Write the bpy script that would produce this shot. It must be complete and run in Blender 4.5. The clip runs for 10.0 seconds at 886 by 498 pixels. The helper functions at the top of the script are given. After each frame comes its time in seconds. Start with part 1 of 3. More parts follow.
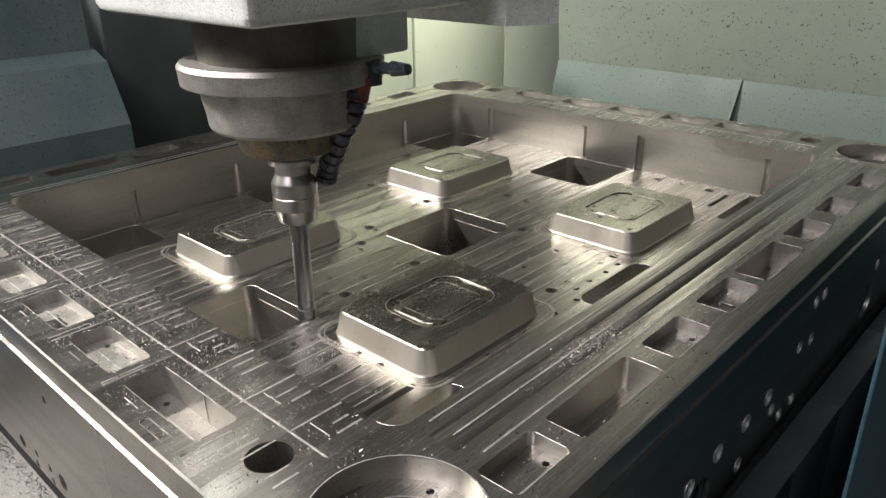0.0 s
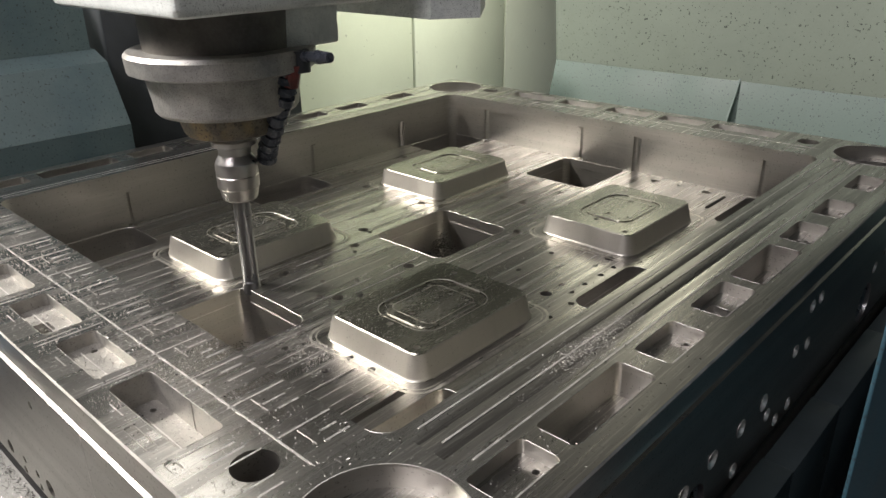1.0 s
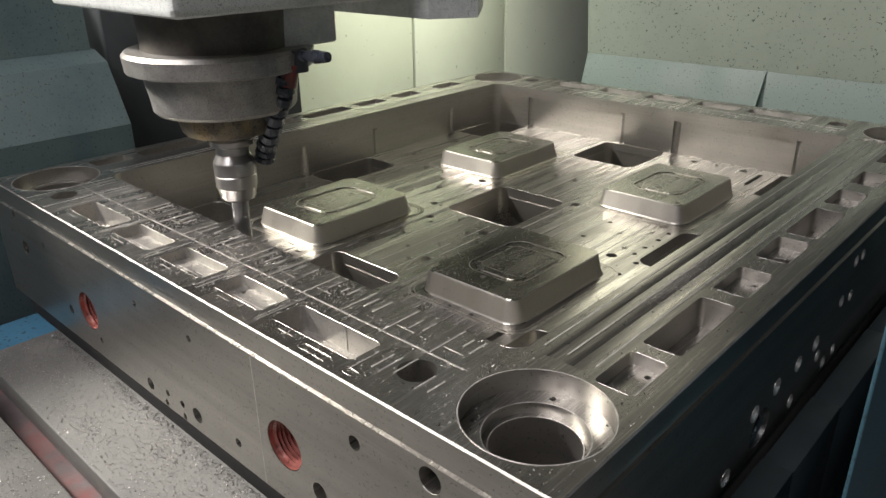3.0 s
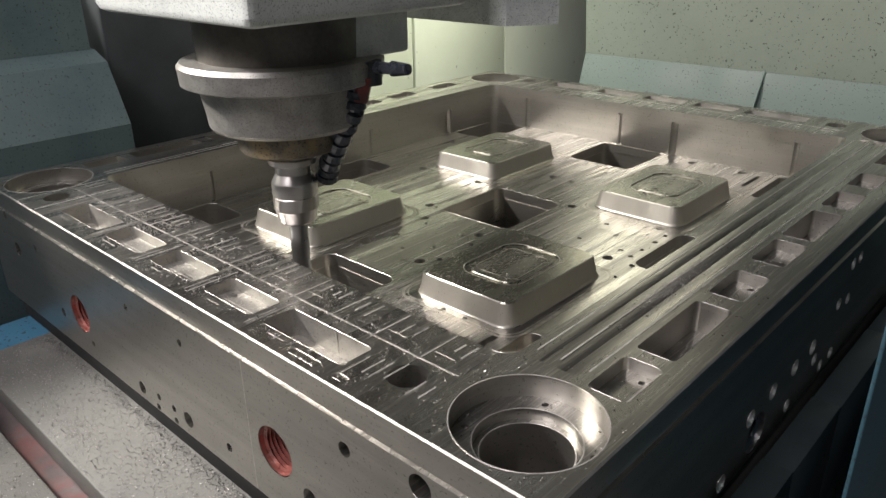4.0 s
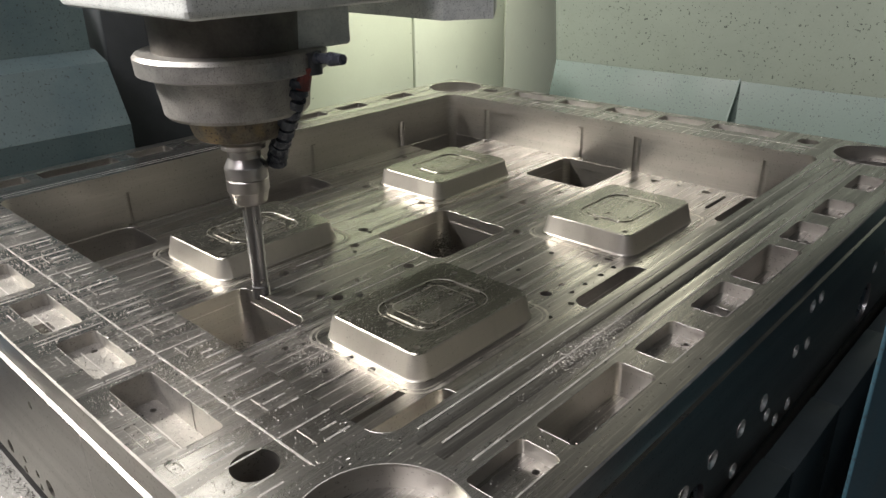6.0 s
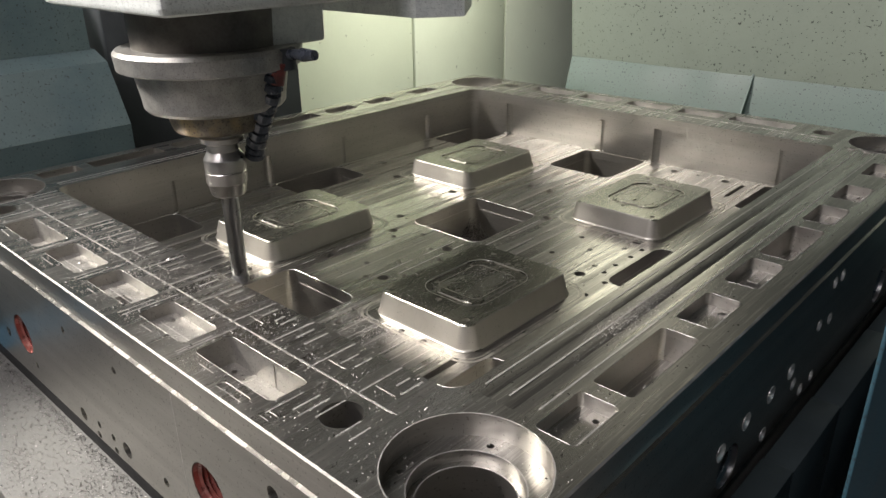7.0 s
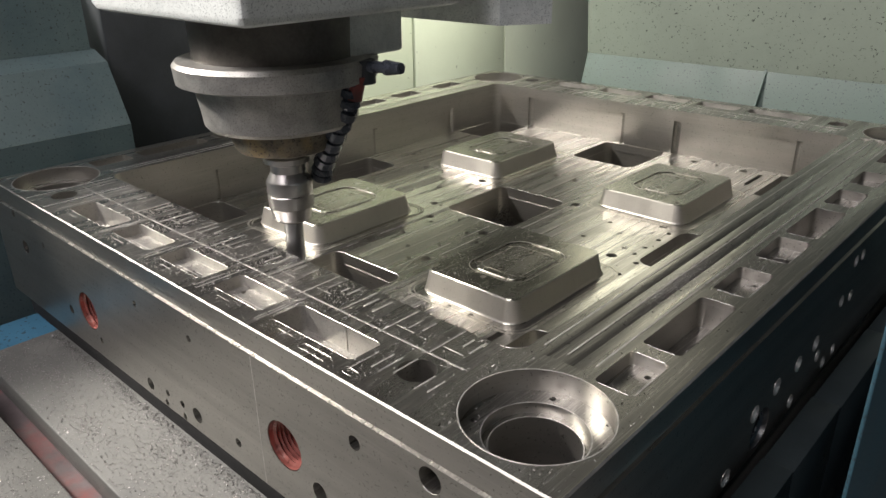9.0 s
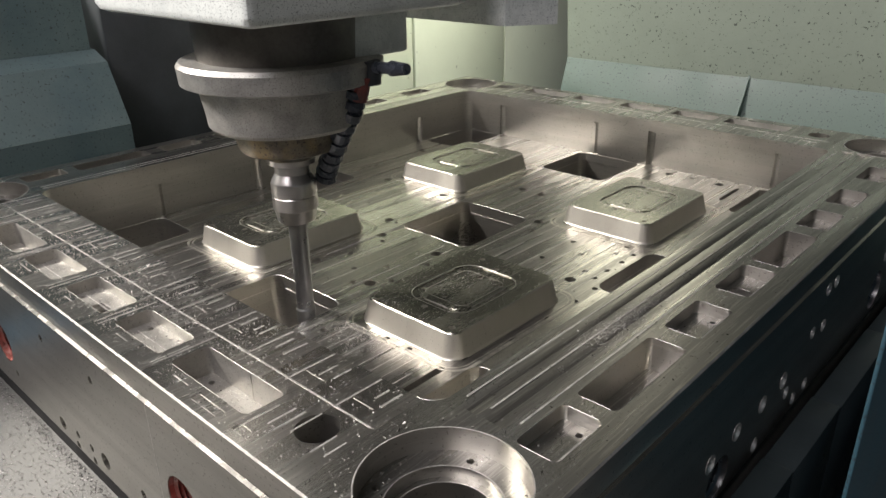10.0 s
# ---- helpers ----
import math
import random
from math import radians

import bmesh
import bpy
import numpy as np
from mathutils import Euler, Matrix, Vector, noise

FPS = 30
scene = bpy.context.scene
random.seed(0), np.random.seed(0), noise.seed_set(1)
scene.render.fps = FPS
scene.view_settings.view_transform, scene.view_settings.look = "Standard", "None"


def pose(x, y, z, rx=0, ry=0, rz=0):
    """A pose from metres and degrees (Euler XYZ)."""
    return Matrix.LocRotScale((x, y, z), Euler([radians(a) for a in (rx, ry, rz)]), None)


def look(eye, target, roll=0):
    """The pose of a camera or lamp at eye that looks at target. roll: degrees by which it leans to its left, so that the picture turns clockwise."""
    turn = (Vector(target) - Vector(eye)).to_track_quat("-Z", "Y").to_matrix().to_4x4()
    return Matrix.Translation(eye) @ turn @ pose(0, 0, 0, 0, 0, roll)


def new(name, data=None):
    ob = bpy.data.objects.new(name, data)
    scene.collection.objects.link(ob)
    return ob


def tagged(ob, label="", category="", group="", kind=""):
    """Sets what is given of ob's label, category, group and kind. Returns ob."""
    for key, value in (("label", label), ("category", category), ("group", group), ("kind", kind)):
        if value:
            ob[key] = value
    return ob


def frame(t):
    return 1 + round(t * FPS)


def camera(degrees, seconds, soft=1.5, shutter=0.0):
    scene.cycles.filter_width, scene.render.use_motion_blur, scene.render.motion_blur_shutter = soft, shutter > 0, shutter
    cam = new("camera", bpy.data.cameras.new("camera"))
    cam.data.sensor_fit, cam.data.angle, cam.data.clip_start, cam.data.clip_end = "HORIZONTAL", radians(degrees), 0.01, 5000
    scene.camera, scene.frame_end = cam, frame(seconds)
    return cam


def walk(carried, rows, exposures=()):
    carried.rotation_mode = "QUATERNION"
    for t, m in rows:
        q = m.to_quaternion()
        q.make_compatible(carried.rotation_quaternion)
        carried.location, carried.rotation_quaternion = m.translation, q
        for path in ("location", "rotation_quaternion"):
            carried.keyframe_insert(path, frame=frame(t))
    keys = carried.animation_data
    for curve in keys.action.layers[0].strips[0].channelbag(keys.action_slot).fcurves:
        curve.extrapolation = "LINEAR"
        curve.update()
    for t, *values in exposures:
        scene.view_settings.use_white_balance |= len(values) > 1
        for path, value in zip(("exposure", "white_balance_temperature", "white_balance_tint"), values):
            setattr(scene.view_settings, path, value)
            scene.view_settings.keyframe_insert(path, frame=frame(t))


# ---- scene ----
# Metres. z = 0 is the top of the sliding machine table; the steel mould block lies on parallels 32 mm above it.
cam = camera(61.87, 10.0)
STAND = pose(0, 0, 0.736, 90 - 23.34, 0.79, 42.69)
walk(cam, [(0.0, STAND), (10.0, STAND)])

# table travel along y, and the head's travel along x, in metres at seconds
TABLE = ((0.0, -0.1995), (0.08, -0.214), (0.16, -0.2157), (0.5, -0.2157), (1.1, -0.2157), (1.2, -0.211), (1.3, -0.1981),
         (1.5, -0.165), (1.7, -0.1323), (1.8, -0.1171), (1.87, -0.1085), (1.93, -0.107), (2.0, -0.107), (2.1, -0.0992),
         (2.3, -0.0675), (2.5, -0.0367), (2.7, -0.0073), (2.78, -0.0005), (2.9, 0.0), (3.8, 0.0), (3.9, -0.002), (4.0, -0.0147),
         (4.5, -0.0942), (5.0, -0.1733), (5.2, -0.205), (5.28, -0.2147), (5.4, -0.2157), (6.2, -0.2157), (6.3, -0.2145), (6.4, -0.2045),
         (6.5, -0.1895), (6.7, -0.1594), (6.9, -0.1255), (7.0, -0.1101), (7.08, -0.107), (7.2, -0.1065), (7.3, -0.0936),
         (7.5, -0.0665), (7.7, -0.0310), (7.9, -0.0045), (8.0, 0.0), (8.2, 0.0), (9.0, 0.0), (9.1, -0.006), (9.5, -0.0676), (10.0, -0.1416))
HEAD = ((0.0, 0.0), (0.07, -0.001), (0.2, -0.0195), (0.5, -0.0714), (1.0, -0.1576), (1.15, -0.187), (1.24, -0.1925), (1.5, -0.1925),
        (2.75, -0.1925), (2.85, -0.189), (3.0, -0.163), (3.7, -0.031), (3.8, -0.0124), (3.88, -0.001), (4.0, 0.0), (5.2, 0.0), (5.3, -0.003), (5.45, -0.028),
        (6.2, -0.166), (6.3, -0.183), (6.4, -0.1925), (6.6, -0.1925), (7.85, -0.1925), (7.93, -0.191), (8.0, -0.1836), (8.5, -0.097), (9.0, -0.0127),
        (9.08, -0.0015), (9.2, 0.0), (9.6, -0.002), (10.0, -0.002))

# ---- light ----
world = bpy.data.worlds.new("hall_air")
scene.world = world
world.use_nodes = True
world.node_tree.nodes["Background"].inputs[0].default_value = (0.62, 0.68, 0.70, 1)
world.node_tree.nodes["Background"].inputs[1].default_value = 0.085
scene.view_settings.exposure = 0.0


def area_lamp(name, eye, target, w, h, power, color, spread=180):
    data = bpy.data.lights.new(name, "AREA")
    data.shape, data.size, data.size_y, data.energy, data.color, data.spread = "RECTANGLE", w, h, power, color, radians(spread)
    ob = new(name, data)
    ob.matrix_world = look(eye, target)
    return ob


area_lamp("work_light", (-2.80, -0.60, 2.05), (-0.85, 0.9, 0.20), 0.26, 0.26, 66, (1.0, 0.94, 0.88), 130)
area_lamp("rear_work_light", (-1.20, 2.22, 0.80), (-1.75, 1.55, 0.10), 0.80, 0.30, 1.9, (1.0, 0.96, 0.76), 160)
# no strip lamp is known here; added to brighten only the side wall
area_lamp("wall_fill_light", (-1.62, 2.02, 0.98), (-2.10, 2.02, 0.22), 0.85, 0.08, 3.4, (1.0, 0.97, 0.80), 120)
# unseen fill lamps in the hall, added to lift head, rails and front
area_lamp("hall_fill_light", (2.4, -0.7, 1.55), (-0.8, 0.6, 0.5), 1.6, 0.8, 2.2, (0.93, 0.96, 1.0))
area_lamp("hall_fill_light", (-3.7, 7.2, 4.7), (-3.7, 7.2, 0), 2.6, 3.2, 9, (1.0, 0.97, 0.80))
area_lamp("hall_fill_light", (-0.8, -2.7, 4.2), (-0.9, 0.4, 0.2), 3.0, 2.0, 200, (1.0, 0.935, 0.97))

# ---- materials ----


def material(name, color, rough=0.5, metal=0.0, vary=0.15, scale=8.0, bump=0.0, fine=220.0, stretch=(1, 1, 1), specks=None, speck_scale=60.0,
             speck_cut=0.66, island=0.0, stain=None, stain_scale=3.0, rough_vary=0.12, patches=0.0, stained=0.8):
    m = bpy.data.materials.new(name)
    m.use_nodes = True
    t = m.node_tree
    n, l = t.nodes, t.links
    b = n["Principled BSDF"]
    b.inputs["Metallic"].default_value = metal
    co = n.new("ShaderNodeTexCoord")
    mp = n.new("ShaderNodeMapping")
    mp.inputs["Scale"].default_value = stretch
    l.new(co.outputs["Object"], mp.inputs["Vector"])

    def noise_tex(s, detail=6.0, r=0.6, straight=False):
        x = n.new("ShaderNodeTexNoise")
        x.inputs["Scale"].default_value, x.inputs["Detail"].default_value, x.inputs["Roughness"].default_value = s, detail, r
        l.new(co.outputs["Object"] if straight else mp.outputs["Vector"], x.inputs["Vector"])
        return x.outputs["Fac"]

    def ranged(v, a, c, d, e):
        x = n.new("ShaderNodeMapRange")
        x.inputs["From Min"].default_value, x.inputs["From Max"].default_value = a, c
        x.inputs["To Min"].default_value, x.inputs["To Max"].default_value = d, e
        l.new(v, x.inputs["Value"])
        return x.outputs["Result"]

    def mixed(fac, a, c):
        x = n.new("ShaderNodeMix")
        x.data_type = "RGBA"
        l.new(fac, x.inputs["Factor"])
        for v, s in ((a, x.inputs["A"]), (c, x.inputs["B"])):
            if isinstance(v, tuple):
                s.default_value = (*v, 1)
            else:
                l.new(v, s)
        return x.outputs["Result"]

    broad, grain = noise_tex(scale), noise_tex(fine, 3.0)
    both = n.new("ShaderNodeMath")
    both.operation = "MULTIPLY_ADD"
    l.new(grain, both.inputs[0])
    both.inputs[1].default_value = 0.35
    l.new(broad, both.inputs[2])
    fac = ranged(both.outputs[0], 0.45, 0.95, 0.0, 1.0)
    low = tuple(max(0.0, c * (1 - vary)) for c in color)
    high = tuple(min(1.0, c * (1 + vary)) for c in color)
    col = mixed(fac, low, high)
    if stain:
        col = mixed(ranged(noise_tex(stain_scale, 8.0, 0.65, True), 0.52, 0.70, 0.0, stained), col, stain)
    if specks:
        col = mixed(ranged(noise_tex(speck_scale, 2.0, 0.5, True), speck_cut, speck_cut + 0.03, 0.0, 0.85), col, specks)
    if island:
        g = n.new("ShaderNodeNewGeometry")
        col = mixed(ranged(g.outputs["Random Per Island"], 0, 1, 0, island), col, tuple(c * 0.35 for c in color))
    rgh = ranged(both.outputs[0], 0.4, 1.0, max(0.04, rough - rough_vary), min(1.0, rough + rough_vary))
    streaks = None
    if patches:
        # overlapping passes of a milling cutter, running along y: bands of different sheen with fine lines inside them
        flat_map, wall_map, flow, gm, sep = (n.new("ShaderNode" + k) for k in ("Mapping", "Mapping", "Mix", "NewGeometry", "SeparateXYZ"))
        for mp2, sc, slot in ((wall_map, (0.025, 0.025, 0.7), 4), (flat_map, (1.0, 0.035, 1.0), 5)):
            mp2.inputs["Scale"].default_value = sc
            l.new(co.outputs["Object"], mp2.inputs["Vector"])
            l.new(mp2.outputs["Vector"], flow.inputs[slot])
        flow.data_type = "VECTOR"
        l.new(gm.outputs["Normal"], sep.inputs[0])
        l.new(ranged(sep.outputs["Z"], 0.5, 0.6, 0.0, 1.0), flow.inputs[0])
        bands, lines = n.new("ShaderNodeTexNoise"), n.new("ShaderNodeTexNoise")
        for x, sc, dt in ((bands, 42.0, 1.0), (lines, 420.0, 3.0)):
            x.inputs["Scale"].default_value, x.inputs["Detail"].default_value = sc, dt
            l.new(flow.outputs[1], x.inputs["Vector"])
        ad = n.new("ShaderNodeMath")
        ad.operation = "ADD"
        def where_flat(v):
            x = n.new("ShaderNodeMath")
            x.operation = "MULTIPLY"
            l.new(v, x.inputs[0])
            l.new(ranged(sep.outputs["Z"], 0.5, 0.6, 0.3, 1.0), x.inputs[1])
            return x.outputs[0]

        l.new(where_flat(ranged(bands.outputs["Fac"], 0.38, 0.62, -patches, patches)), ad.inputs[0])
        ad2 = n.new("ShaderNodeMath")
        ad2.operation = "ADD"
        l.new(rgh, ad2.inputs[0])
        l.new(ranged(sep.outputs["Z"], 0.5, 0.6, 0.07, 0.0), ad2.inputs[1])
        l.new(ad2.outputs[0], ad.inputs[1])
        rgh = ad.outputs[0]
        col = mixed(where_flat(ranged(bands.outputs["Fac"], 0.42, 0.60, 0.0, 0.7)), col, tuple(c * 0.60 for c in color))
        col = mixed(where_flat(ranged(lines.outputs["Fac"], 0.52, 0.72, 0.0, 0.6)), col, tuple(min(1.0, c * 1.5) for c in color))
        streaks = lines.outputs["Fac"]
    l.new(col, b.inputs["Base Color"])
    l.new(rgh, b.inputs["Roughness"])
    if bump:
        bp = n.new("ShaderNodeBump")
        bp.inputs["Strength"].default_value, bp.inputs["Distance"].default_value = bump, 0.002
        l.new(both.outputs[0] if streaks is None else streaks, bp.inputs["Height"])
        l.new(bp.outputs["Normal"], b.inputs["Normal"])
    return m


STEEL = material("milled_steel", (0.50, 0.485, 0.45), 0.285, 0.97, 0.06, 14.0, 0.10, 420.0, (1, 0.10, 1), stain=(0.40, 0.385, 0.355), stain_scale=6.0, rough_vary=0.025, patches=0.06, stained=0.25, specks=(0.27, 0.26, 0.23), speck_scale=260.0, speck_cut=0.65)
FILED = material("matt_end_milled_steel", (0.47, 0.455, 0.42), 0.52, 0.80, 0.22, 30.0, 0.2, 400.0, specks=(0.25, 0.24, 0.22), speck_scale=420.0, speck_cut=0.64, stain=(0.34, 0.33, 0.31), stain_scale=14.0)
# pad tops toned dark for what they mirror, milled sides light for the lamp
STEEL_CORE = material("milled_core_steel", (0.38, 0.375, 0.32), 0.28, 0.96, 0.15, 16.0, 0.10, 400.0, (1, 0.2, 1), specks=(0.22, 0.21, 0.18), speck_scale=330.0, speck_cut=0.64, stain=(0.27, 0.265, 0.22), stain_scale=9.0, stained=0.5)
LIT_SIDE_MILLED = material("lit_side_milled_core_steel", (0.52, 0.50, 0.45), 0.46, 0.90, 0.10, 20.0, 0.15, 400.0, (1, 1, 0.1), specks=(0.28, 0.27, 0.24), speck_scale=420.0, speck_cut=0.68)
# cutter burrs and edge rims: the pale colour stands for light on tiny bevels
TOOL_MARK = material("bright_tool_mark", (0.74, 0.72, 0.69), 0.46, 0.75, 0.25, 60.0)
RIM_MARK = material("pad_rim_mark", (0.62, 0.60, 0.54), 0.42, 0.85, 0.4, 60.0)
EDGE = material("edge_line_steel", (0.50, 0.485, 0.45), 0.40, 0.9, 0.35, 60.0)
CHIP = material("steel_chip", (0.78, 0.75, 0.71), 0.45, 0.35, 0.3, 300.0, island=0.95)
SWARF = material("black_swarf", (0.06, 0.055, 0.05), 0.4, 0.5, 0.4, 300.0, island=0.9)
DARK_CHIP = material("oily_chip", (0.50, 0.48, 0.46), 0.4, 0.6, 0.4, 300.0, island=1.0)
CHROME = material("ground_steel", (0.58, 0.56, 0.54), 0.30, 0.95, 0.05, 40.0, rough_vary=0.04)
CUTTER = material("cutter_shank_steel", (0.36, 0.36, 0.37), 0.30, 0.95, 0.06, 40.0, rough_vary=0.05)
NOSE = material("oily_spindle_steel", (0.40, 0.39, 0.36), 0.42, 0.55, 0.35, 22.0, 0.35, 300.0, stain=(0.17, 0.185, 0.185), stain_scale=9.0, specks=(0.12, 0.115, 0.105), speck_scale=700.0, speck_cut=0.62)
# oily brown collar, the shadow under the ram put into its colour
COLLAR = material("shaded_oily_collar", (0.13, 0.12, 0.105), 0.5, 0.4, 0.4, 20.0, 0.2, 200.0)
BRASS = material("yellowed_ring", (0.20, 0.175, 0.13), 0.5, 0.4, 0.5, 30.0, 0.3, 300.0, stain=(0.34, 0.24, 0.09), stain_scale=11.0, specks=(0.06, 0.05, 0.05), speck_scale=280.0, speck_cut=0.60)
GREY_PAINT = material("grey_cast_paint", (0.68, 0.71, 0.68), 0.5, 0.0, 0.16, 10.0, 0.3, 160.0, specks=(0.16, 0.18, 0.18), speck_scale=640.0, speck_cut=0.61, stain=(0.34, 0.39, 0.39), stain_scale=6.0)
# guard paints: the lower sheet's is toned down for the light its tilt catches
GREEN_PAINT = material("toned_down_green_paint", (0.128, 0.180, 0.157), 0.5, 0.0, 0.08, 5.0, 0.10, 130.0, specks=(0.035, 0.04, 0.04), speck_scale=170.0, speck_cut=0.645, stain=(0.14, 0.20, 0.18), stain_scale=3.0)
OLIVE_GREEN = material("olive_green_paint", (0.245, 0.285, 0.235), 0.55, 0.0, 0.10, 4.0, 0.12, 130.0, specks=(0.035, 0.04, 0.035), speck_scale=120.0, speck_cut=0.655, stain=(0.18, 0.215, 0.18), stain_scale=2.0)
CLEAN_GREEN = material("pale_wall_paint", (0.74, 0.80, 0.66), 0.42, 0.0, 0.05, 4.0, 0.06, 130.0, specks=(0.16, 0.17, 0.14), speck_scale=55.0, speck_cut=0.74)
BLUE_PAINT = material("blue_machine_paint", (0.020, 0.066, 0.092), 0.5, 0.0, 0.2, 6.0, 0.15, 150.0, specks=(0.012, 0.025, 0.035), speck_scale=230.0, speck_cut=0.58)
GUARD_BLUE = material("speckled_blue_guard_paint", (0.022, 0.070, 0.096), 0.6, 0.0, 0.2, 6.0, 0.15, 150.0, specks=(0.015, 0.03, 0.04), speck_scale=330.0, speck_cut=0.60)
# the bed's blue again, lightened for the light that falls on this rail
LIT_BLUE_PAINT = material("lit_blue_paint", (0.06, 0.18, 0.28), 0.45, 0.0, 0.15, 6.0, 0.12, 150.0, specks=(0.03, 0.04, 0.05), speck_scale=110.0, speck_cut=0.63)
TEAL_PAINT = material("teal_guard_paint", (0.115, 0.16, 0.165), 0.45, 0.0, 0.15, 7.0, 0.15, 140.0, specks=(0.03, 0.04, 0.04), speck_scale=190.0, speck_cut=0.64, stain=(0.075, 0.12, 0.135), stain_scale=5.0)
WAY_STEEL = material("oiled_way_cover_steel", (0.045, 0.058, 0.062), 0.38, 0.3, 0.25, 12.0, 0.1)
DARK = material("dark_oily_metal", (0.040, 0.045, 0.050), 0.5, 0.1, 0.3, 10.0, 0.1)
# one near-black colour for the bars under the block
BLACK_BAR = material("near_black_bar_steel", (0.006, 0.006, 0.006), 0.8, 0.0, 0.4, 30.0, 0.3, 200.0)
TABLE_IRON = material("worn_table_iron", (0.155, 0.155, 0.142), 0.6, 0.15, 0.12, 9.0, 0.25, 180.0, specks=(0.07, 0.07, 0.07), speck_scale=330.0, speck_cut=0.63, stain=(0.10, 0.10, 0.095), stain_scale=6.0)
SLOT_IRON = material("oily_slot_iron", (0.16, 0.13, 0.13), 0.55, 0.3, 0.3, 20.0, 0.3, 200.0, stain=(0.30, 0.08, 0.07), stain_scale=7.0)
THREAD = material("red_primed_thread", (0.35, 0.12, 0.10), 0.35, 0.5, 0.35, 60.0, stain=(0.75, 0.55, 0.50), stain_scale=25.0)
HOSE = material("blue_black_hose", (0.07, 0.08, 0.10), 0.28, 0.0, 0.35, 50.0, 0.2, 250.0)
RED_HOSE = material("orange_red_hose", (0.17, 0.035, 0.03), 0.45, 0.0, 0.35, 60.0, stain=(0.06, 0.04, 0.04), stain_scale=40.0)
CONCRETE = material("hall_concrete", (0.30, 0.30, 0.29), 0.8, 0.0, 0.2, 2.0, 0.2)
HALL_WALL = material("hall_wall_paint", (0.24, 0.25, 0.24), 0.7, 0.0, 0.08, 1.0)

# ---- building helpers ----


def thing(name, label, category, group="", kind=""):
    ob = tagged(new(name), label, category, group, kind)
    ob.empty_display_size = 0.05
    return ob


def to_mesh(bm, name, sharp=24):
    me = bpy.data.meshes.new(name)
    bmesh.ops.recalc_face_normals(bm, faces=bm.faces)
    bm.to_mesh(me)
    bm.free()
    me.polygons.foreach_set("use_smooth", [True] * len(me.polygons))
    me.set_sharp_from_angle(angle=radians(sharp))
    return me


FLAT_FACED = ("tool_holder", "flange", "quill", "nose_ring", "body", "core", "ram", "gear_block", "back_housing")


def part(name, bm, mat, parent=None, label="", kind=""):
    me = bm if isinstance(bm, bpy.types.Mesh) else to_mesh(bm, name)
    if not me.materials:
        me.materials.append(mat)
    ob = new(name, me)
    if parent:
        ob.parent = parent
    if name in FLAT_FACED:
        # large faces stay flat beside their rounded corners
        w = ob.modifiers.new("flat_faces", "WEIGHTED_NORMAL")
        w.mode, w.weight, w.keep_sharp = "FACE_AREA", 80, True
    return tagged(ob, label, kind=kind)


def outline(x0, x1, y0, y1, r=0.0, seg=5):
    """A rounded rectangle, counter-clockwise."""
    if r <= 0:
        return [(x0, y0), (x1, y0), (x1, y1), (x0, y1)]
    pts = []
    for cx, cy, a in ((x1 - r, y0 + r, -90), (x1 - r, y1 - r, 0), (x0 + r, y1 - r, 90), (x0 + r, y0 + r, 180)):
        for i in range(seg + 1):
            b = radians(a + 90 * i / seg)
            pts.append((cx + r * math.cos(b), cy + r * math.sin(b)))
    return pts


def circle(cx, cy, r, seg=20):
    return [(cx + r * math.cos(2 * math.pi * i / seg), cy + r * math.sin(2 * math.pi * i / seg)) for i in range(seg)]


def loft(bm, rings):
    """Rings of equal count, each (points, z), closed into a solid."""
    rows = [[bm.verts.new((x, y, z)) for x, y in pts] for pts, z in rings]
    k = len(rows[0])
    for a, b in zip(rows, rows[1:]):
        for i in range(k):
            bm.faces.new((a[i], a[(i + 1) % k], b[(i + 1) % k], b[i]))
    bm.faces.new(list(reversed(rows[0])))
    bm.faces.new(rows[-1])
    return bm


def prism(bm, pts, z0, z1):
    return loft(bm, [(pts, z0), (pts, z1)])


def box(bm, x0, x1, y0, y1, z0, z1, bevel=0.0):
    if bevel <= 0:
        return prism(bm, outline(x0, x1, y0, y1), z0, z1)
    b = bevel
    o, i = outline(x0, x1, y0, y1, b, 2), outline(x0 + b, x1 - b, y0 + b, y1 - b, b * 0.4, 2)
    m = outline(x0 + b * 0.3, x1 - b * 0.3, y0 + b * 0.3, y1 - b * 0.3, b, 2)
    return loft(bm, [(i, z0), (m, z0 + b * 0.3), (o, z0 + b), (o, z1 - b), (m, z1 - b * 0.3), (i, z1)])


def boxed(x0, x1, y0, y1, z0, z1, bevel=0.0):
    return box(bmesh.new(), x0, x1, y0, y1, z0, z1, bevel)


def turned(profile, seg=48, cx=0.0, cy=0.0):
    """A solid of revolution about z from (radius, z) pairs, bottom to top."""
    return loft(bmesh.new(), [(circle(cx, cy, r, seg), z) for r, z in profile])


def bar(bm, a, b, r0, r1=None, seg=10):
    """A round bar from a to b."""
    a, b = Vector(a), Vector(b)
    r1 = r0 if r1 is None else r1
    q = (b - a).to_track_quat("Z", "Y")
    lo = [bm.verts.new(a + q @ Vector((x, y, 0))) for x, y in circle(0, 0, r0, seg)]
    hi = [bm.verts.new(b + q @ Vector((x, y, 0))) for x, y in circle(0, 0, r1, seg)]
    for i in range(seg):
        bm.faces.new((lo[i], lo[(i + 1) % seg], hi[(i + 1) % seg], hi[i]))
    bm.faces.new(list(reversed(lo)))
    bm.faces.new(hi)
    return bm


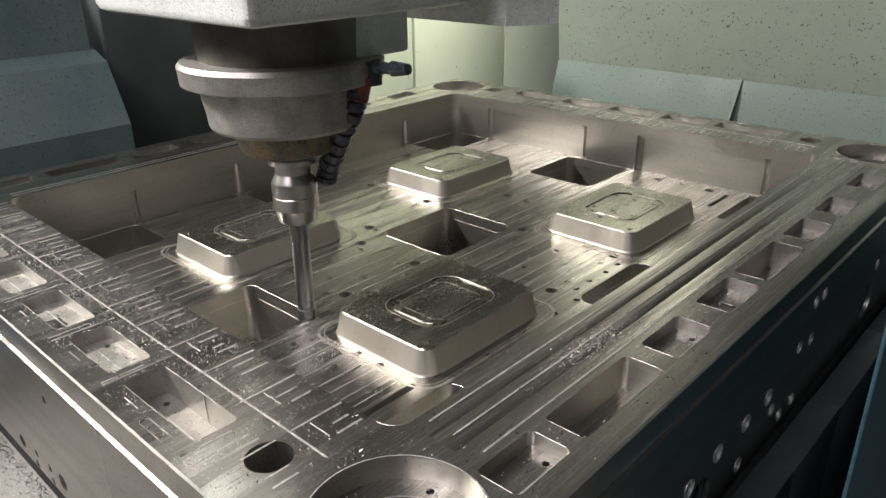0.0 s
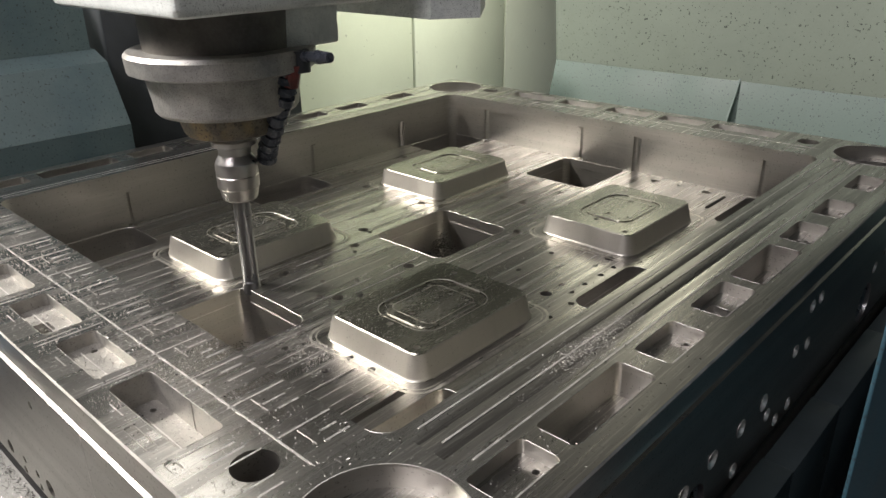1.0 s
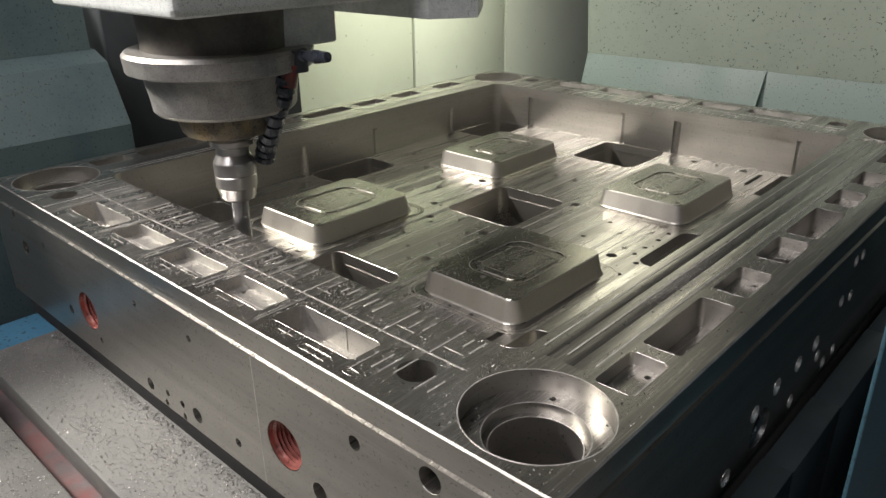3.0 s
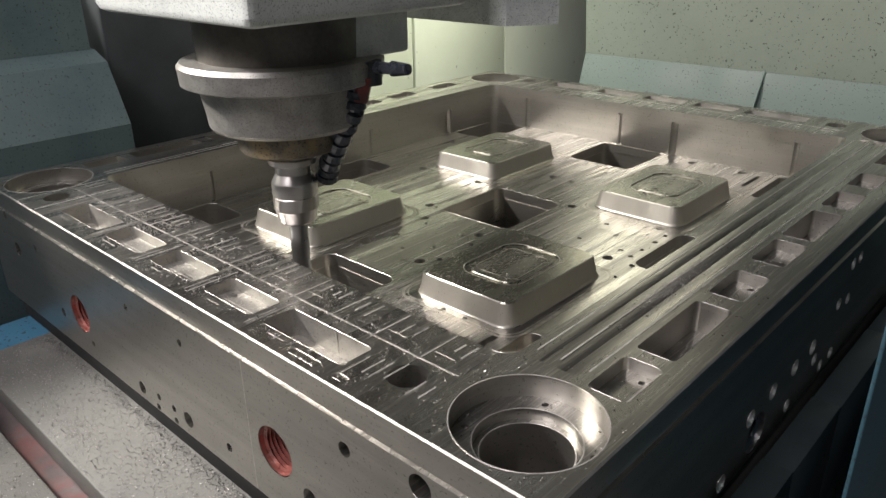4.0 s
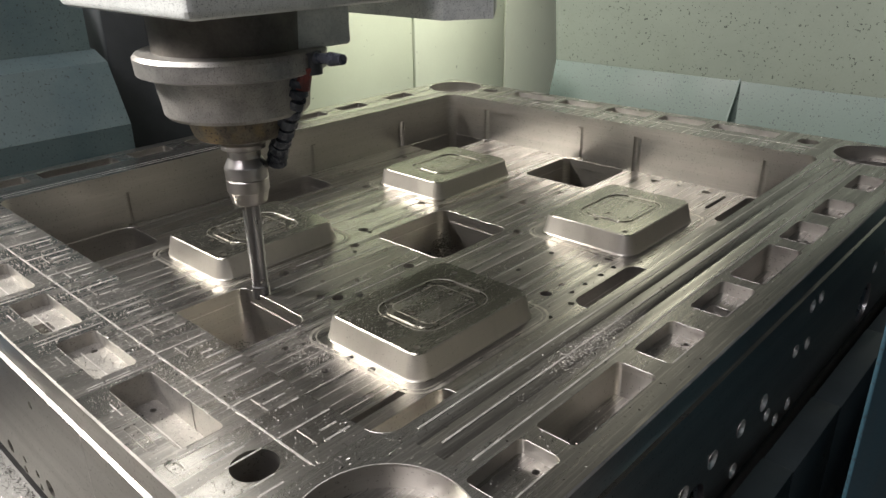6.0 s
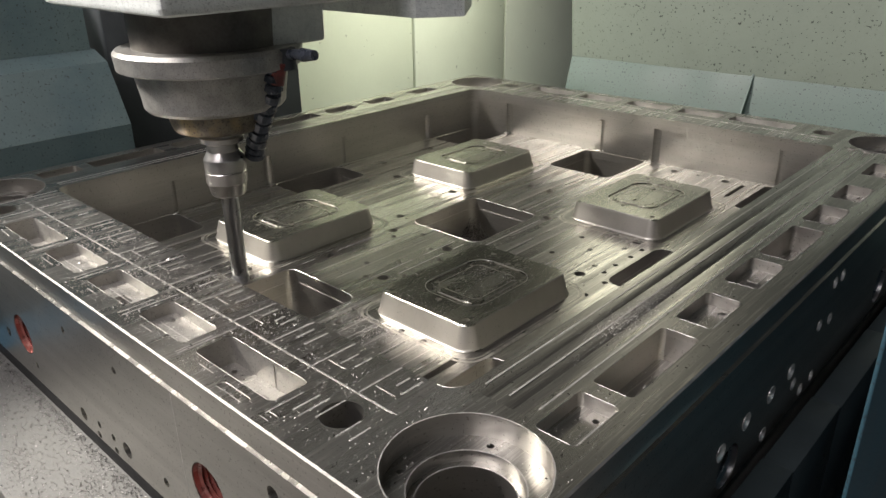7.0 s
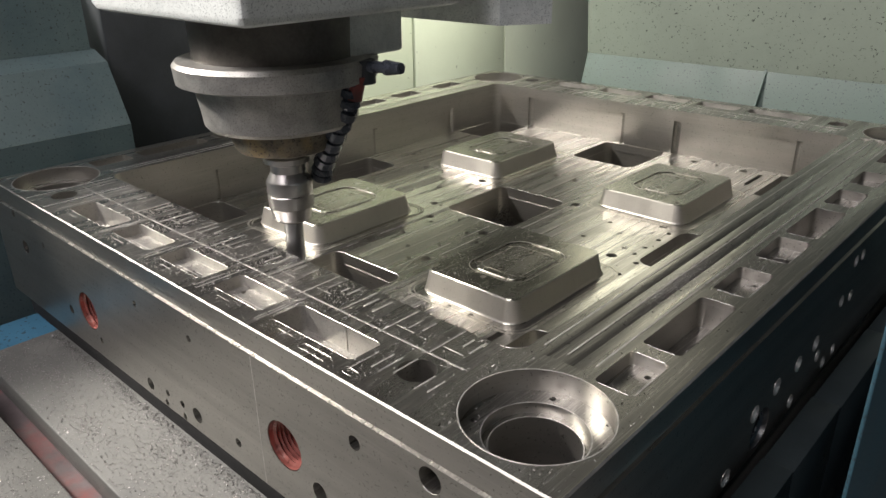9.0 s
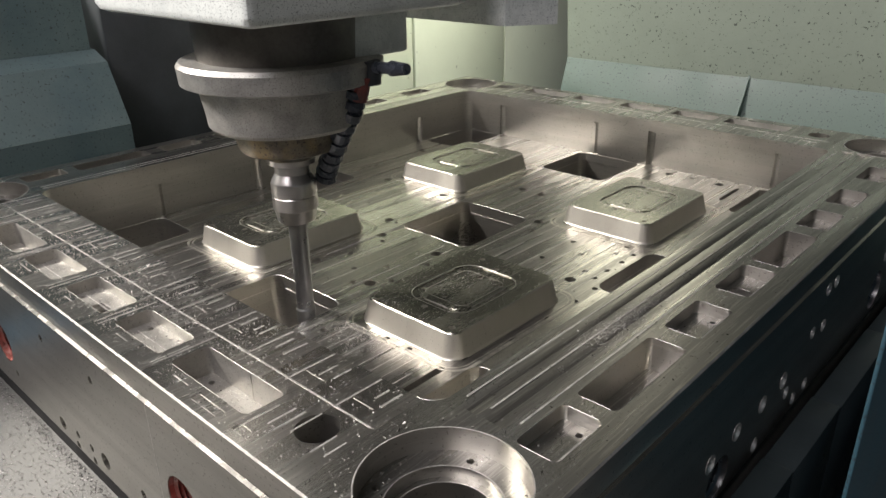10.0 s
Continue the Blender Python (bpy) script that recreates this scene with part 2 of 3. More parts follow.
def carve(bm, cutter):
    """bm with the solids of cutter cut away, as a bmesh."""
    obs = []
    for b in (bm, cutter):
        bmesh.ops.recalc_face_normals(b, faces=b.faces)
        me = bpy.data.meshes.new("blank")
        b.to_mesh(me)
        b.free()
        obs.append(new("blank", me))
    mod = obs[0].modifiers.new("cut", "BOOLEAN")
    mod.operation, mod.solver, mod.object = "DIFFERENCE", "EXACT", obs[1]
    bpy.context.view_layer.update()
    got = bpy.data.meshes.new_from_object(obs[0].evaluated_get(bpy.context.evaluated_depsgraph_get()))
    out = bmesh.new()
    out.from_mesh(got)
    for o in obs:
        me = o.data
        bpy.data.objects.remove(o)
        bpy.data.meshes.remove(me)
    bpy.data.meshes.remove(got)
    bmesh.ops.remove_doubles(out, verts=out.verts, dist=0.00002)
    return out


# ---- the mould block ----
X0, X1, Y0, Y1, TOP = -1.670, -0.264, 0.425, 2.064, 0.280
CX0, CX1, CY0, CY1, FLOOR, PIT = -1.505, -0.447, 0.604, 1.878, 0.160, 0.045
CORE_TOP = 0.200
MX, MY = -0.965, 1.242


def mould_blank():
    rings = []
    for z, i in ((0.032, 0.003), (0.035, 0.0), (0.2425, 0.0), (0.2440, 0.0045), (0.2780, 0.0045), (0.28, 0.0066)):
        rings.append((outline(X0 + i, X1 - i, Y0 + i, Y1 - i), z))
    return loft(bmesh.new(), rings)


FRONT_POCKETS = ((-1.365, -1.217, 0.038), (-1.190, -1.067, 0.018), (-1.035, -0.912, 0.018), (-0.880, -0.764, 0.018), (-0.737, -0.581, 0.038))
SIDE_POCKETS = ((0.613, 0.697, 0.018), (0.720, 0.882, 0.045), (0.915, 1.010, 0.018), (1.060, 1.162, 0.018), (1.185, 1.336, 0.045), (1.372, 1.468, 0.018),
                (1.520, 1.615, 0.018), (1.700, 1.800, 0.018))
CORNERS = ((-0.361, 0.524), (-1.569, 0.524), (-1.569, 1.965), (-0.361, 1.965))
PIN_HOLES = ((-0.509, 0.499), (-1.446, 0.489), (-0.509, 1.990), (-1.446, 1.990))
UP = 0.30


def top_cuts():
    c = bmesh.new()
    prism(c, outline(CX0, CX1, CY0, CY1, 0.026, 6), FLOOR, UP)
    for x, y in CORNERS:
        prism(c, circle(x, y, 0.082, 56), TOP - 0.028, UP)
    for x, y in PIN_HOLES:
        prism(c, circle(x, y, 0.0235, 28), 0.15, UP)
    for a, b, d in FRONT_POCKETS:
        prism(c, outline(a, b, 0.463, 0.513, 0.007, 4), TOP - d, UP)
        prism(c, outline(a, b, 1.974, 2.026, 0.007, 4), TOP - d, UP)
    for a, b, d in SIDE_POCKETS:
        prism(c, outline(-0.350, -0.300, a, b, 0.007, 4), TOP - d, UP)
        prism(c, outline(-1.634, -1.584, a, b, 0.007, 4), TOP - d, UP)
    for a, b in ((-0.655, -0.600), (-0.575, -0.552)):
        prism(c, outline(a, b, 0.4415, 0.4525, 0.0045, 3), TOP - 0.0012, UP)
    return c


def side_cuts():
    """Holes drilled in the two faces that show."""
    c = bmesh.new()
    for x, z, r, d in ((-0.682, 0.128, 0.036, 0.09), (-1.268, 0.118, 0.036, 0.09), (-1.062, 0.203, 0.006, 0.03), (-0.898, 0.203, 0.006, 0.03),
                       (-0.538, 0.207, 0.010, 0.04), (-0.420, 0.222, 0.016, 0.05), (-0.614, 0.092, 0.014, 0.05), (-0.799, 0.072, 0.007, 0.03),
                       (-1.060, 0.056, 0.011, 0.04), (-1.002, 0.064, 0.006, 0.03), (-1.010, 0.042, 0.006, 0.03), (-0.956, 0.064, 0.006, 0.03),
                       (-0.954, 0.042, 0.006, 0.03), (-0.912, 0.064, 0.013, 0.05), (-1.352, 0.092, 0.009, 0.04), (-1.235, 0.070, 0.006, 0.03),
                       (-1.424, 0.202, 0.006, 0.03), (-1.530, 0.170, 0.014, 0.05), (-1.555, 0.235, 0.008, 0.03)):
        bar(c, (x, Y0 - 0.02, z), (x, Y0 + d, z), r, seg=32 if r > 0.03 else 14)
    for y, z, r, d in ((0.832, 0.054, 0.013, 0.04), (0.942, 0.074, 0.033, 0.09), (0.909, 0.116, 0.013, 0.05), (0.988, 0.121, 0.013, 0.05),
                       (1.077, 0.118, 0.013, 0.05), (1.156, 0.119, 0.013, 0.05), (1.264, 0.153, 0.010, 0.04), (1.319, 0.143, 0.010, 0.04),
                       (1.307, 0.212, 0.010, 0.04), (1.346, 0.212, 0.010, 0.04), (1.654, 0.082, 0.040, 0.09), (1.683, 0.145, 0.011, 0.05),
                       (1.072, 0.052, 0.011, 0.04), (1.225, 0.052, 0.010, 0.04), (1.276, 0.054, 0.010, 0.04), (1.180, 0.085, 0.010, 0.04), (1.740, 0.160, 0.009, 0.04)):
        bar(c, (X1 + 0.02, y, z), (X1 - d, y, z), r, seg=32 if r > 0.03 else 14)
    return c


def floor_pits():
    c = bmesh.new()
    up = FLOOR + 0.02
    prism(c, outline(-1.066, -0.880, 1.150, 1.358, 0.020), PIT, up)
    prism(c, outline(-1.066, -0.880, CY0 + 0.0005, 0.836, 0.020), PIT, up)
    prism(c, outline(-1.085, -0.900, 1.684, CY1 - 0.0005, 0.020), PIT, up)
    prism(c, outline(CX0 + 0.0005, -1.385, 1.105, 1.312, 0.020), PIT, up)
    prism(c, outline(-0.597, CX1 - 0.0005, 1.166, 1.368, 0.024), PIT, up)
    prism(c, outline(-0.583, CX1 - 0.0005, 1.684, CY1 - 0.0005, 0.014), PIT, up)
    prism(c, outline(-0.590, CX1 - 0.0005, CY0 + 0.0005, 0.842, 0.020), PIT, up)
    prism(c, outline(CX0 + 0.0005, -1.372, CY0 + 0.0005, 0.842, 0.020), PIT, up)
    prism(c, outline(CX0 + 0.0005, -1.372, 1.684, CY1 - 0.0005, 0.020), PIT, up)
    prism(c, outline(-0.626, -0.614, 0.630, 0.802, 0.005, 3), FLOOR - 0.02, up)
    prism(c, outline(-0.629, -0.619, 1.742, 1.846, 0.005, 3), FLOOR - 0.02, up)
    for x, y in CORNERS:
        prism(c, circle(x, y, 0.0580, 48), TOP - 0.042, UP)
    return c


def wall_cuts():
    """Recesses in the cavity's walls beside the seats of the pads, and two shallow grooves along the side rail."""
    c = bmesh.new()
    prism(c, outline(-1.365, -1.043, CY1 - 0.01, CY1 + 0.009, 0.005, 3), FLOOR - 0.001, 0.247)
    prism(c, outline(-0.876, -0.561, CY1 - 0.01, CY1 + 0.009, 0.005, 3), FLOOR - 0.001, 0.249)
    prism(c, outline(CX0 - 0.009, CX0 + 0.01, 0.850, 1.098, 0.005, 3), FLOOR - 0.001, 0.232)
    prism(c, outline(CX0 - 0.009, CX0 + 0.01, 1.345, 1.662, 0.005, 3), FLOOR - 0.001, 0.230)
    for x0, x1, x2, d in ((-0.4300, -0.4180, -0.4010, 0.0040), (-0.4000, -0.3860, -0.3640, 0.0048)):
        rows = [[c.verts.new((x, y, z)) for x, z in ((x0, TOP), (x1, TOP - d), (x2, TOP), (x2, UP), (x0, UP))] for y in (0.622, 1.885)]
        for i in range(5):
            c.faces.new((rows[0][i], rows[0][(i + 1) % 5], rows[1][(i + 1) % 5], rows[1][i]))
        c.faces.new(rows[0])
        c.faces.new(list(reversed(rows[1])))
    for x, y in CORNERS:
        for k in range(4):
            a = radians(20 + 90 * k)
            prism(c, circle(x + 0.069 * math.cos(a), y + 0.069 * math.sin(a), 0.0042, 10), TOP - 0.044, TOP - 0.02)
    return c


BIG_HOLES = ((-0.905, 0.919), (-1.057, 0.918), (-0.905, 1.091), (-1.057, 1.090), (-1.108, 1.158), (-1.128, 1.356), (-1.315, 1.352), (-1.432, 1.414),
             (-1.083, 1.606), (-1.011, 1.511), (-1.432, 1.596), (-0.954, 1.508), (-0.855, 1.360), (-0.641, 1.366), (-0.646, 1.165), (-0.802, 1.846), (-0.670, 1.846))
SMALL_HOLES = ((-0.593, 1.163), (-0.617, 1.199), (-0.645, 1.212), (-0.617, 1.240), (-0.692, 1.273), (-0.616, 1.335), (-0.615, 1.291),
               (-0.644, 1.319), (-0.692, 1.369), (-0.739, 1.315), (-0.740, 1.212), (-0.837, 1.312), (-0.932, 1.625), (-0.592, 1.390),
               (-0.593, 1.459), (-0.593, 1.548), (-0.593, 1.638), (-0.742, 1.850), (-0.643, 1.776), (-1.341, 1.185), (-1.344, 1.280),
               (-1.268, 1.261), (-1.222, 1.304), (-1.314, 1.200), (-1.222, 1.204), (-1.176, 1.248), (-1.128, 1.306))
SMALL_HOLES_NEAR = ((-1.086, 1.400), (-1.084, 1.487), (-1.033, 1.068), (-0.992, 1.113), (-1.033, 0.985), (-0.975, 0.943), (-0.932, 0.901), (-0.931, 0.985),
                    (-0.932, 1.069), (-0.883, 1.043), (-0.883, 0.950), (-1.086, 1.156), (-0.856, 0.802), (-0.835, 0.758), (-0.740, 0.759),
                    (-0.741, 0.805), (-0.693, 0.805), (-0.646, 0.759), (-0.593, 0.930), (-0.593, 1.020), (-0.593, 1.100), (-1.120, 0.780), (-1.180, 0.760), (-1.250, 0.790))


def groove_cuts():
    """Upright round grooves where the recesses end."""
    c = bmesh.new()
    for x in (-1.367, -1.041, -0.878, -0.559):
        prism(c, circle(x, CY1 + 0.004, 0.0095, 14), FLOOR + 0.0007, 0.2512)
    for y in (0.848, 1.100, 1.343, 1.664):
        prism(c, circle(CX0 - 0.004, y, 0.0095, 14), FLOOR + 0.0007, 0.2345)
    return c


def floor_holes():
    c = bmesh.new()
    up = FLOOR + 0.01
    for x, y in BIG_HOLES:
        prism(c, circle(x, y, 0.0105, 16), FLOOR - 0.03, up)
    for x, y in SMALL_HOLES + SMALL_HOLES_NEAR:
        prism(c, circle(x, y, 0.0057, 12), FLOOR - 0.025, up)
    for x, y in CORNERS:
        prism(c, circle(x, y, 0.0505, 44), 0.045, TOP - 0.03)
    for a, b, d in FRONT_POCKETS[2:3]:
        prism(c, outline(-0.985, -0.952, 0.468, 0.492, 0.008, 4), TOP - 0.04, TOP - 0.012)
    for y in (1.095, 1.405):
        prism(c, outline(-0.343, -0.312, y - 0.022, y + 0.022, 0.008, 4), TOP - 0.04, TOP - 0.012)
    for a, b, d in FRONT_POCKETS[3:]:
        for x in (a + 0.02, b - 0.02):
            prism(c, circle(x, 0.488 + 0.012, 0.0042, 10), TOP - d - 0.02, TOP - d + 0.01)
    for a, b, d in SIDE_POCKETS:
        for y in (a + 0.014, b - 0.014) if a not in (1.060, 1.372) else ():
            prism(c, circle(-0.320, y, 0.0042, 10), TOP - d - 0.02, TOP - d + 0.01)
    return c


def core_body(w, h, holes):
    """A tapered raised pad with a rounded-square rim cut into its top."""
    d = CORE_TOP - FLOOR
    rings = []
    for dz, g, r in ((0.0, 0.0135, 0.030), (0.0015, 0.0115, 0.028), (0.005, 0.0095, 0.026), (d - 0.0020, 0.0018, 0.019), (d, 0.0, 0.0175)):
        rings.append((outline(-w - g, w + g, -h - g, h + g, r, 6), dz))
    bm = loft(bmesh.new(), rings)
    c = bmesh.new()
    for x, y in holes:
        prism(c, circle(x, y, 0.0054, 12), d - 0.02, d + 0.01)
    bm = carve(bm, c)
    # a shallow rounded channel round a low island
    c = prism(bmesh.new(), outline(0.004 - 0.0615, 0.004 + 0.0615, -0.0795, 0.0795, 0.034, 8), d - 0.0022, d + 0.01)
    bm = carve(bm, c)
    isle = loft(bmesh.new(), [(outline(0.004 - w1, 0.004 + w1, -h1, h1, r1, 8), z1) for w1, h1, r1, z1 in (
        (0.0525, 0.0700, 0.027, d - 0.0030), (0.0522, 0.0697, 0.0267, d - 0.0010), (0.0516, 0.0691, 0.0261, d - 0.0002))])
    c = bmesh.new()
    for x, y in holes:
        if abs(x) < 0.047 and abs(y) < 0.05:
            prism(c, circle(x, y, 0.0054, 12), d - 0.01, d + 0.01)
    isle = carve(isle, c)
    me = bpy.data.meshes.new("isle")
    isle.to_mesh(me)
    isle.free()
    bm.from_mesh(me)
    bpy.data.meshes.remove(me)
    return bm


def build_mould():
    mould = thing("mould_block", "large milled steel mould base with four raised pads, strewn with chips", "mould")
    bm = mould_blank()
    for cutter in (top_cuts(), side_cuts(), floor_pits(), wall_cuts(), groove_cuts(), floor_holes()):
        bm = carve(bm, cutter)
    body = part("body", bm.copy(), STEEL, mould)
    body.data.materials.append(FILED)
    for f in body.data.polygons:
        x, y, z = f.center
        pocket = any(a - 0.001 < x < b + 0.001 and (0.462 < y < 0.514 or 1.973 < y < 2.027) for a, b, d in FRONT_POCKETS)
        chamfer = z > 0.2785 and 0.2 < f.normal.z < 0.95 and not (X0 + 0.02 < x < X1 - 0.02 and Y0 + 0.02 < y < Y1 - 0.02)
        if (pocket and z > 0.22 and (z < TOP - 0.0005 or f.normal.z < 0.5)) or chamfer:
            f.material_index = 1
    part("edge_glint", edge_glints(bm, 0.14), EDGE, mould, "thin bars along the edges, in place of bevels that glint", "stuff")
    bm.free()
    pads = [(sx * 0.046, sy * 0.044) for sx in (-1, 0, 1) for sy in (-1, 1)] + [(0.0, -0.09), (0.0, 0.088), (-0.046, 0.105), (0.078, -0.112)]
    blank = core_body(0.095, 0.128, pads)
    core, core_edge = to_mesh(blank.copy(), "core"), to_mesh(edge_glints(blank, 0.03), "edge_glint")
    blank.free()
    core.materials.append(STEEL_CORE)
    core.materials.append(LIT_SIDE_MILLED)
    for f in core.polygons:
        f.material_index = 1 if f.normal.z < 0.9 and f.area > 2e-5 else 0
    for sx, sy in ((1, -1), (1, 1), (-1, 1), (-1, -1)):
        ob = part("core", core, STEEL_CORE, mould)
        ob.matrix_basis = pose(MX + sx * 0.2465, MY + sy * 0.285, FLOOR - 0.0005)
        part("edge_glint", core_edge, EDGE, ob, "", "stuff")
        for w, h, r in ((0.0625, 0.0805, 0.035), (0.044, 0.055, 0.014)):
            rim = part("rim", ring_strip(w, h, r, 0.0011, 0.0003), RIM_MARK, ob)
            rim.matrix_basis = pose(0.004, 0.0, CORE_TOP - FLOOR + 0.0002)
        for w, h, r, t in ((0.1220, 0.1550, 0.034, 0.0022), (0.1300, 0.1640, 0.040, 0.0048)):
            part("base_groove", ring_strip(w, h, r, t), RIM_MARK, ob, "bright groove round the pad's foot").matrix_basis = pose(0, 0, 0.0004)
    part("pocket_seam", boxed(-0.6484, -0.6476, 0.5122, 0.5133, TOP - 0.037, TOP - 0.0012), EDGE, mould, "thin seam in the pocket's wall")
    part("hole_glint", hole_glints(), TOOL_MARK, mould, "pale hole rims for the light caught inside the holes", "stuff")
    part("scribed_line", boxed(-0.7378, -0.7366, Y0 - 0.0003, Y0 + 0.002, 0.037, 0.240), TOOL_MARK, mould, "thin scribed line")
    for x, z in ((-0.682, 0.128), (-1.268, 0.118)):
        part("eyebolt_thread", thread_sleeve(0.0355, 0.08), THREAD, mould, "red-primed screw thread").matrix_basis = pose(x, Y0 + 0.001, z, 90, 0, 0)
    for y, z, r in ((0.942, 0.074, 0.0325), (1.654, 0.082, 0.0395)):
        part("side_thread", thread_sleeve(r, 0.08), CUTTER, mould, "dark screw thread").matrix_basis = pose(X1 - 0.001, y, z, 0, 90, 0)
    return mould


def edge_glints(bm, low):
    """Thin bars along the sharp upper edges, standing in for bevels that catch light."""
    out = bmesh.new()
    bm.normal_update()
    for e in bm.edges:
        if len(e.link_faces) != 2 or min(v.co.z for v in e.verts) < low:
            continue
        n0, n1 = (f.normal for f in e.link_faces)
        if abs(n0.dot(n1)) > 0.5 or max(n0.z, n1.z) < 0.9 or not e.is_convex:
            continue
        a, b = (v.co for v in e.verts)
        if 0.0056 < (b - a).length < 0.30 and abs((a.y + b.y) / 2 - 0.622) > 0.0015:
            up = Vector((0, 0, -0.0001))
            bar(out, a + up, b + up, 0.00055, seg=4)
    return out


def hole_glints():
    """Pale rings at the holes in the side face, for light caught inside them."""
    bm = bmesh.new()
    for y, z, r in ((0.832, 0.054, 0.013), (0.909, 0.116, 0.013), (0.988, 0.121, 0.013), (1.077, 0.118, 0.013), (1.156, 0.119, 0.013), (1.264, 0.153, 0.010),
                    (1.319, 0.143, 0.010), (1.307, 0.212, 0.010), (1.346, 0.212, 0.010), (1.683, 0.145, 0.011), (1.072, 0.052, 0.011), (1.225, 0.052, 0.010), (1.276, 0.054, 0.010), (1.180, 0.085, 0.010)):
        rows = [[bm.verts.new((X1 + dx, y + u, z + v)) for u, v in circle(0, 0, q, 20)] for q, dx in ((r + 0.0004, 0.0), (r + 0.0004, 0.0006), (r - 0.0022, -0.0040), (r - 0.0010, -0.012), (r + 0.0004, -0.012))]
        for a, b in zip(rows, rows[1:] + rows[:1]):
            for i in range(20):
                bm.faces.new((a[i], a[(i + 1) % 20], b[(i + 1) % 20], b[i]))
    return bm


def ring_strip(w, h, r, t=0.0014, up=0.0004):
    """A narrow rounded-square burr."""
    bm = bmesh.new()
    o, i = outline(-w, w, -h, h, r, 8), outline(-w + t, w - t, -h + t, h - t, max(0.004, r - t), 8)
    rows = [[bm.verts.new((x, y, z)) for x, y in pts] for pts, z in ((o, 0.0), (o, up), (i, up), (i, 0.0))]
    k = len(o)
    for a in range(4):
        for j in range(k):
            bm.faces.new((rows[a][j], rows[a][(j + 1) % k], rows[(a + 1) % 4][(j + 1) % k], rows[(a + 1) % 4][j]))
    return bm


def thread_sleeve(r, depth, pitch=0.006, seg=32):
    """The crests of a screw thread in a bore, opening at z = 0 and running down -z."""
    bm = bmesh.new()
    rows = []
    n = int(depth / pitch)
    prof = [(r - 0.0005, 0.0)]
    for i in range(n):
        z = -0.006 - i * pitch
        prof += [(r - 0.0008, z), (r - 0.0046, z - pitch * 0.5)]
    prof.append((r - 0.0008, -depth))
    for rr, z in prof:
        rows.append([bm.verts.new((x, y, z)) for x, y in circle(0, 0, rr, seg)])
    for a, b in zip(rows, rows[1:]):
        for i in range(seg):
            bm.faces.new((a[i], a[(i + 1) % seg], b[(i + 1) % seg], b[i]))
    bm.faces.new(rows[-1])
    return bm


mould = build_mould()


def strip(bm, x0, x1, y0, y1, z, h=0.0004):
    box(bm, x0, x1, y0, y1, z - 0.0002, z + h)


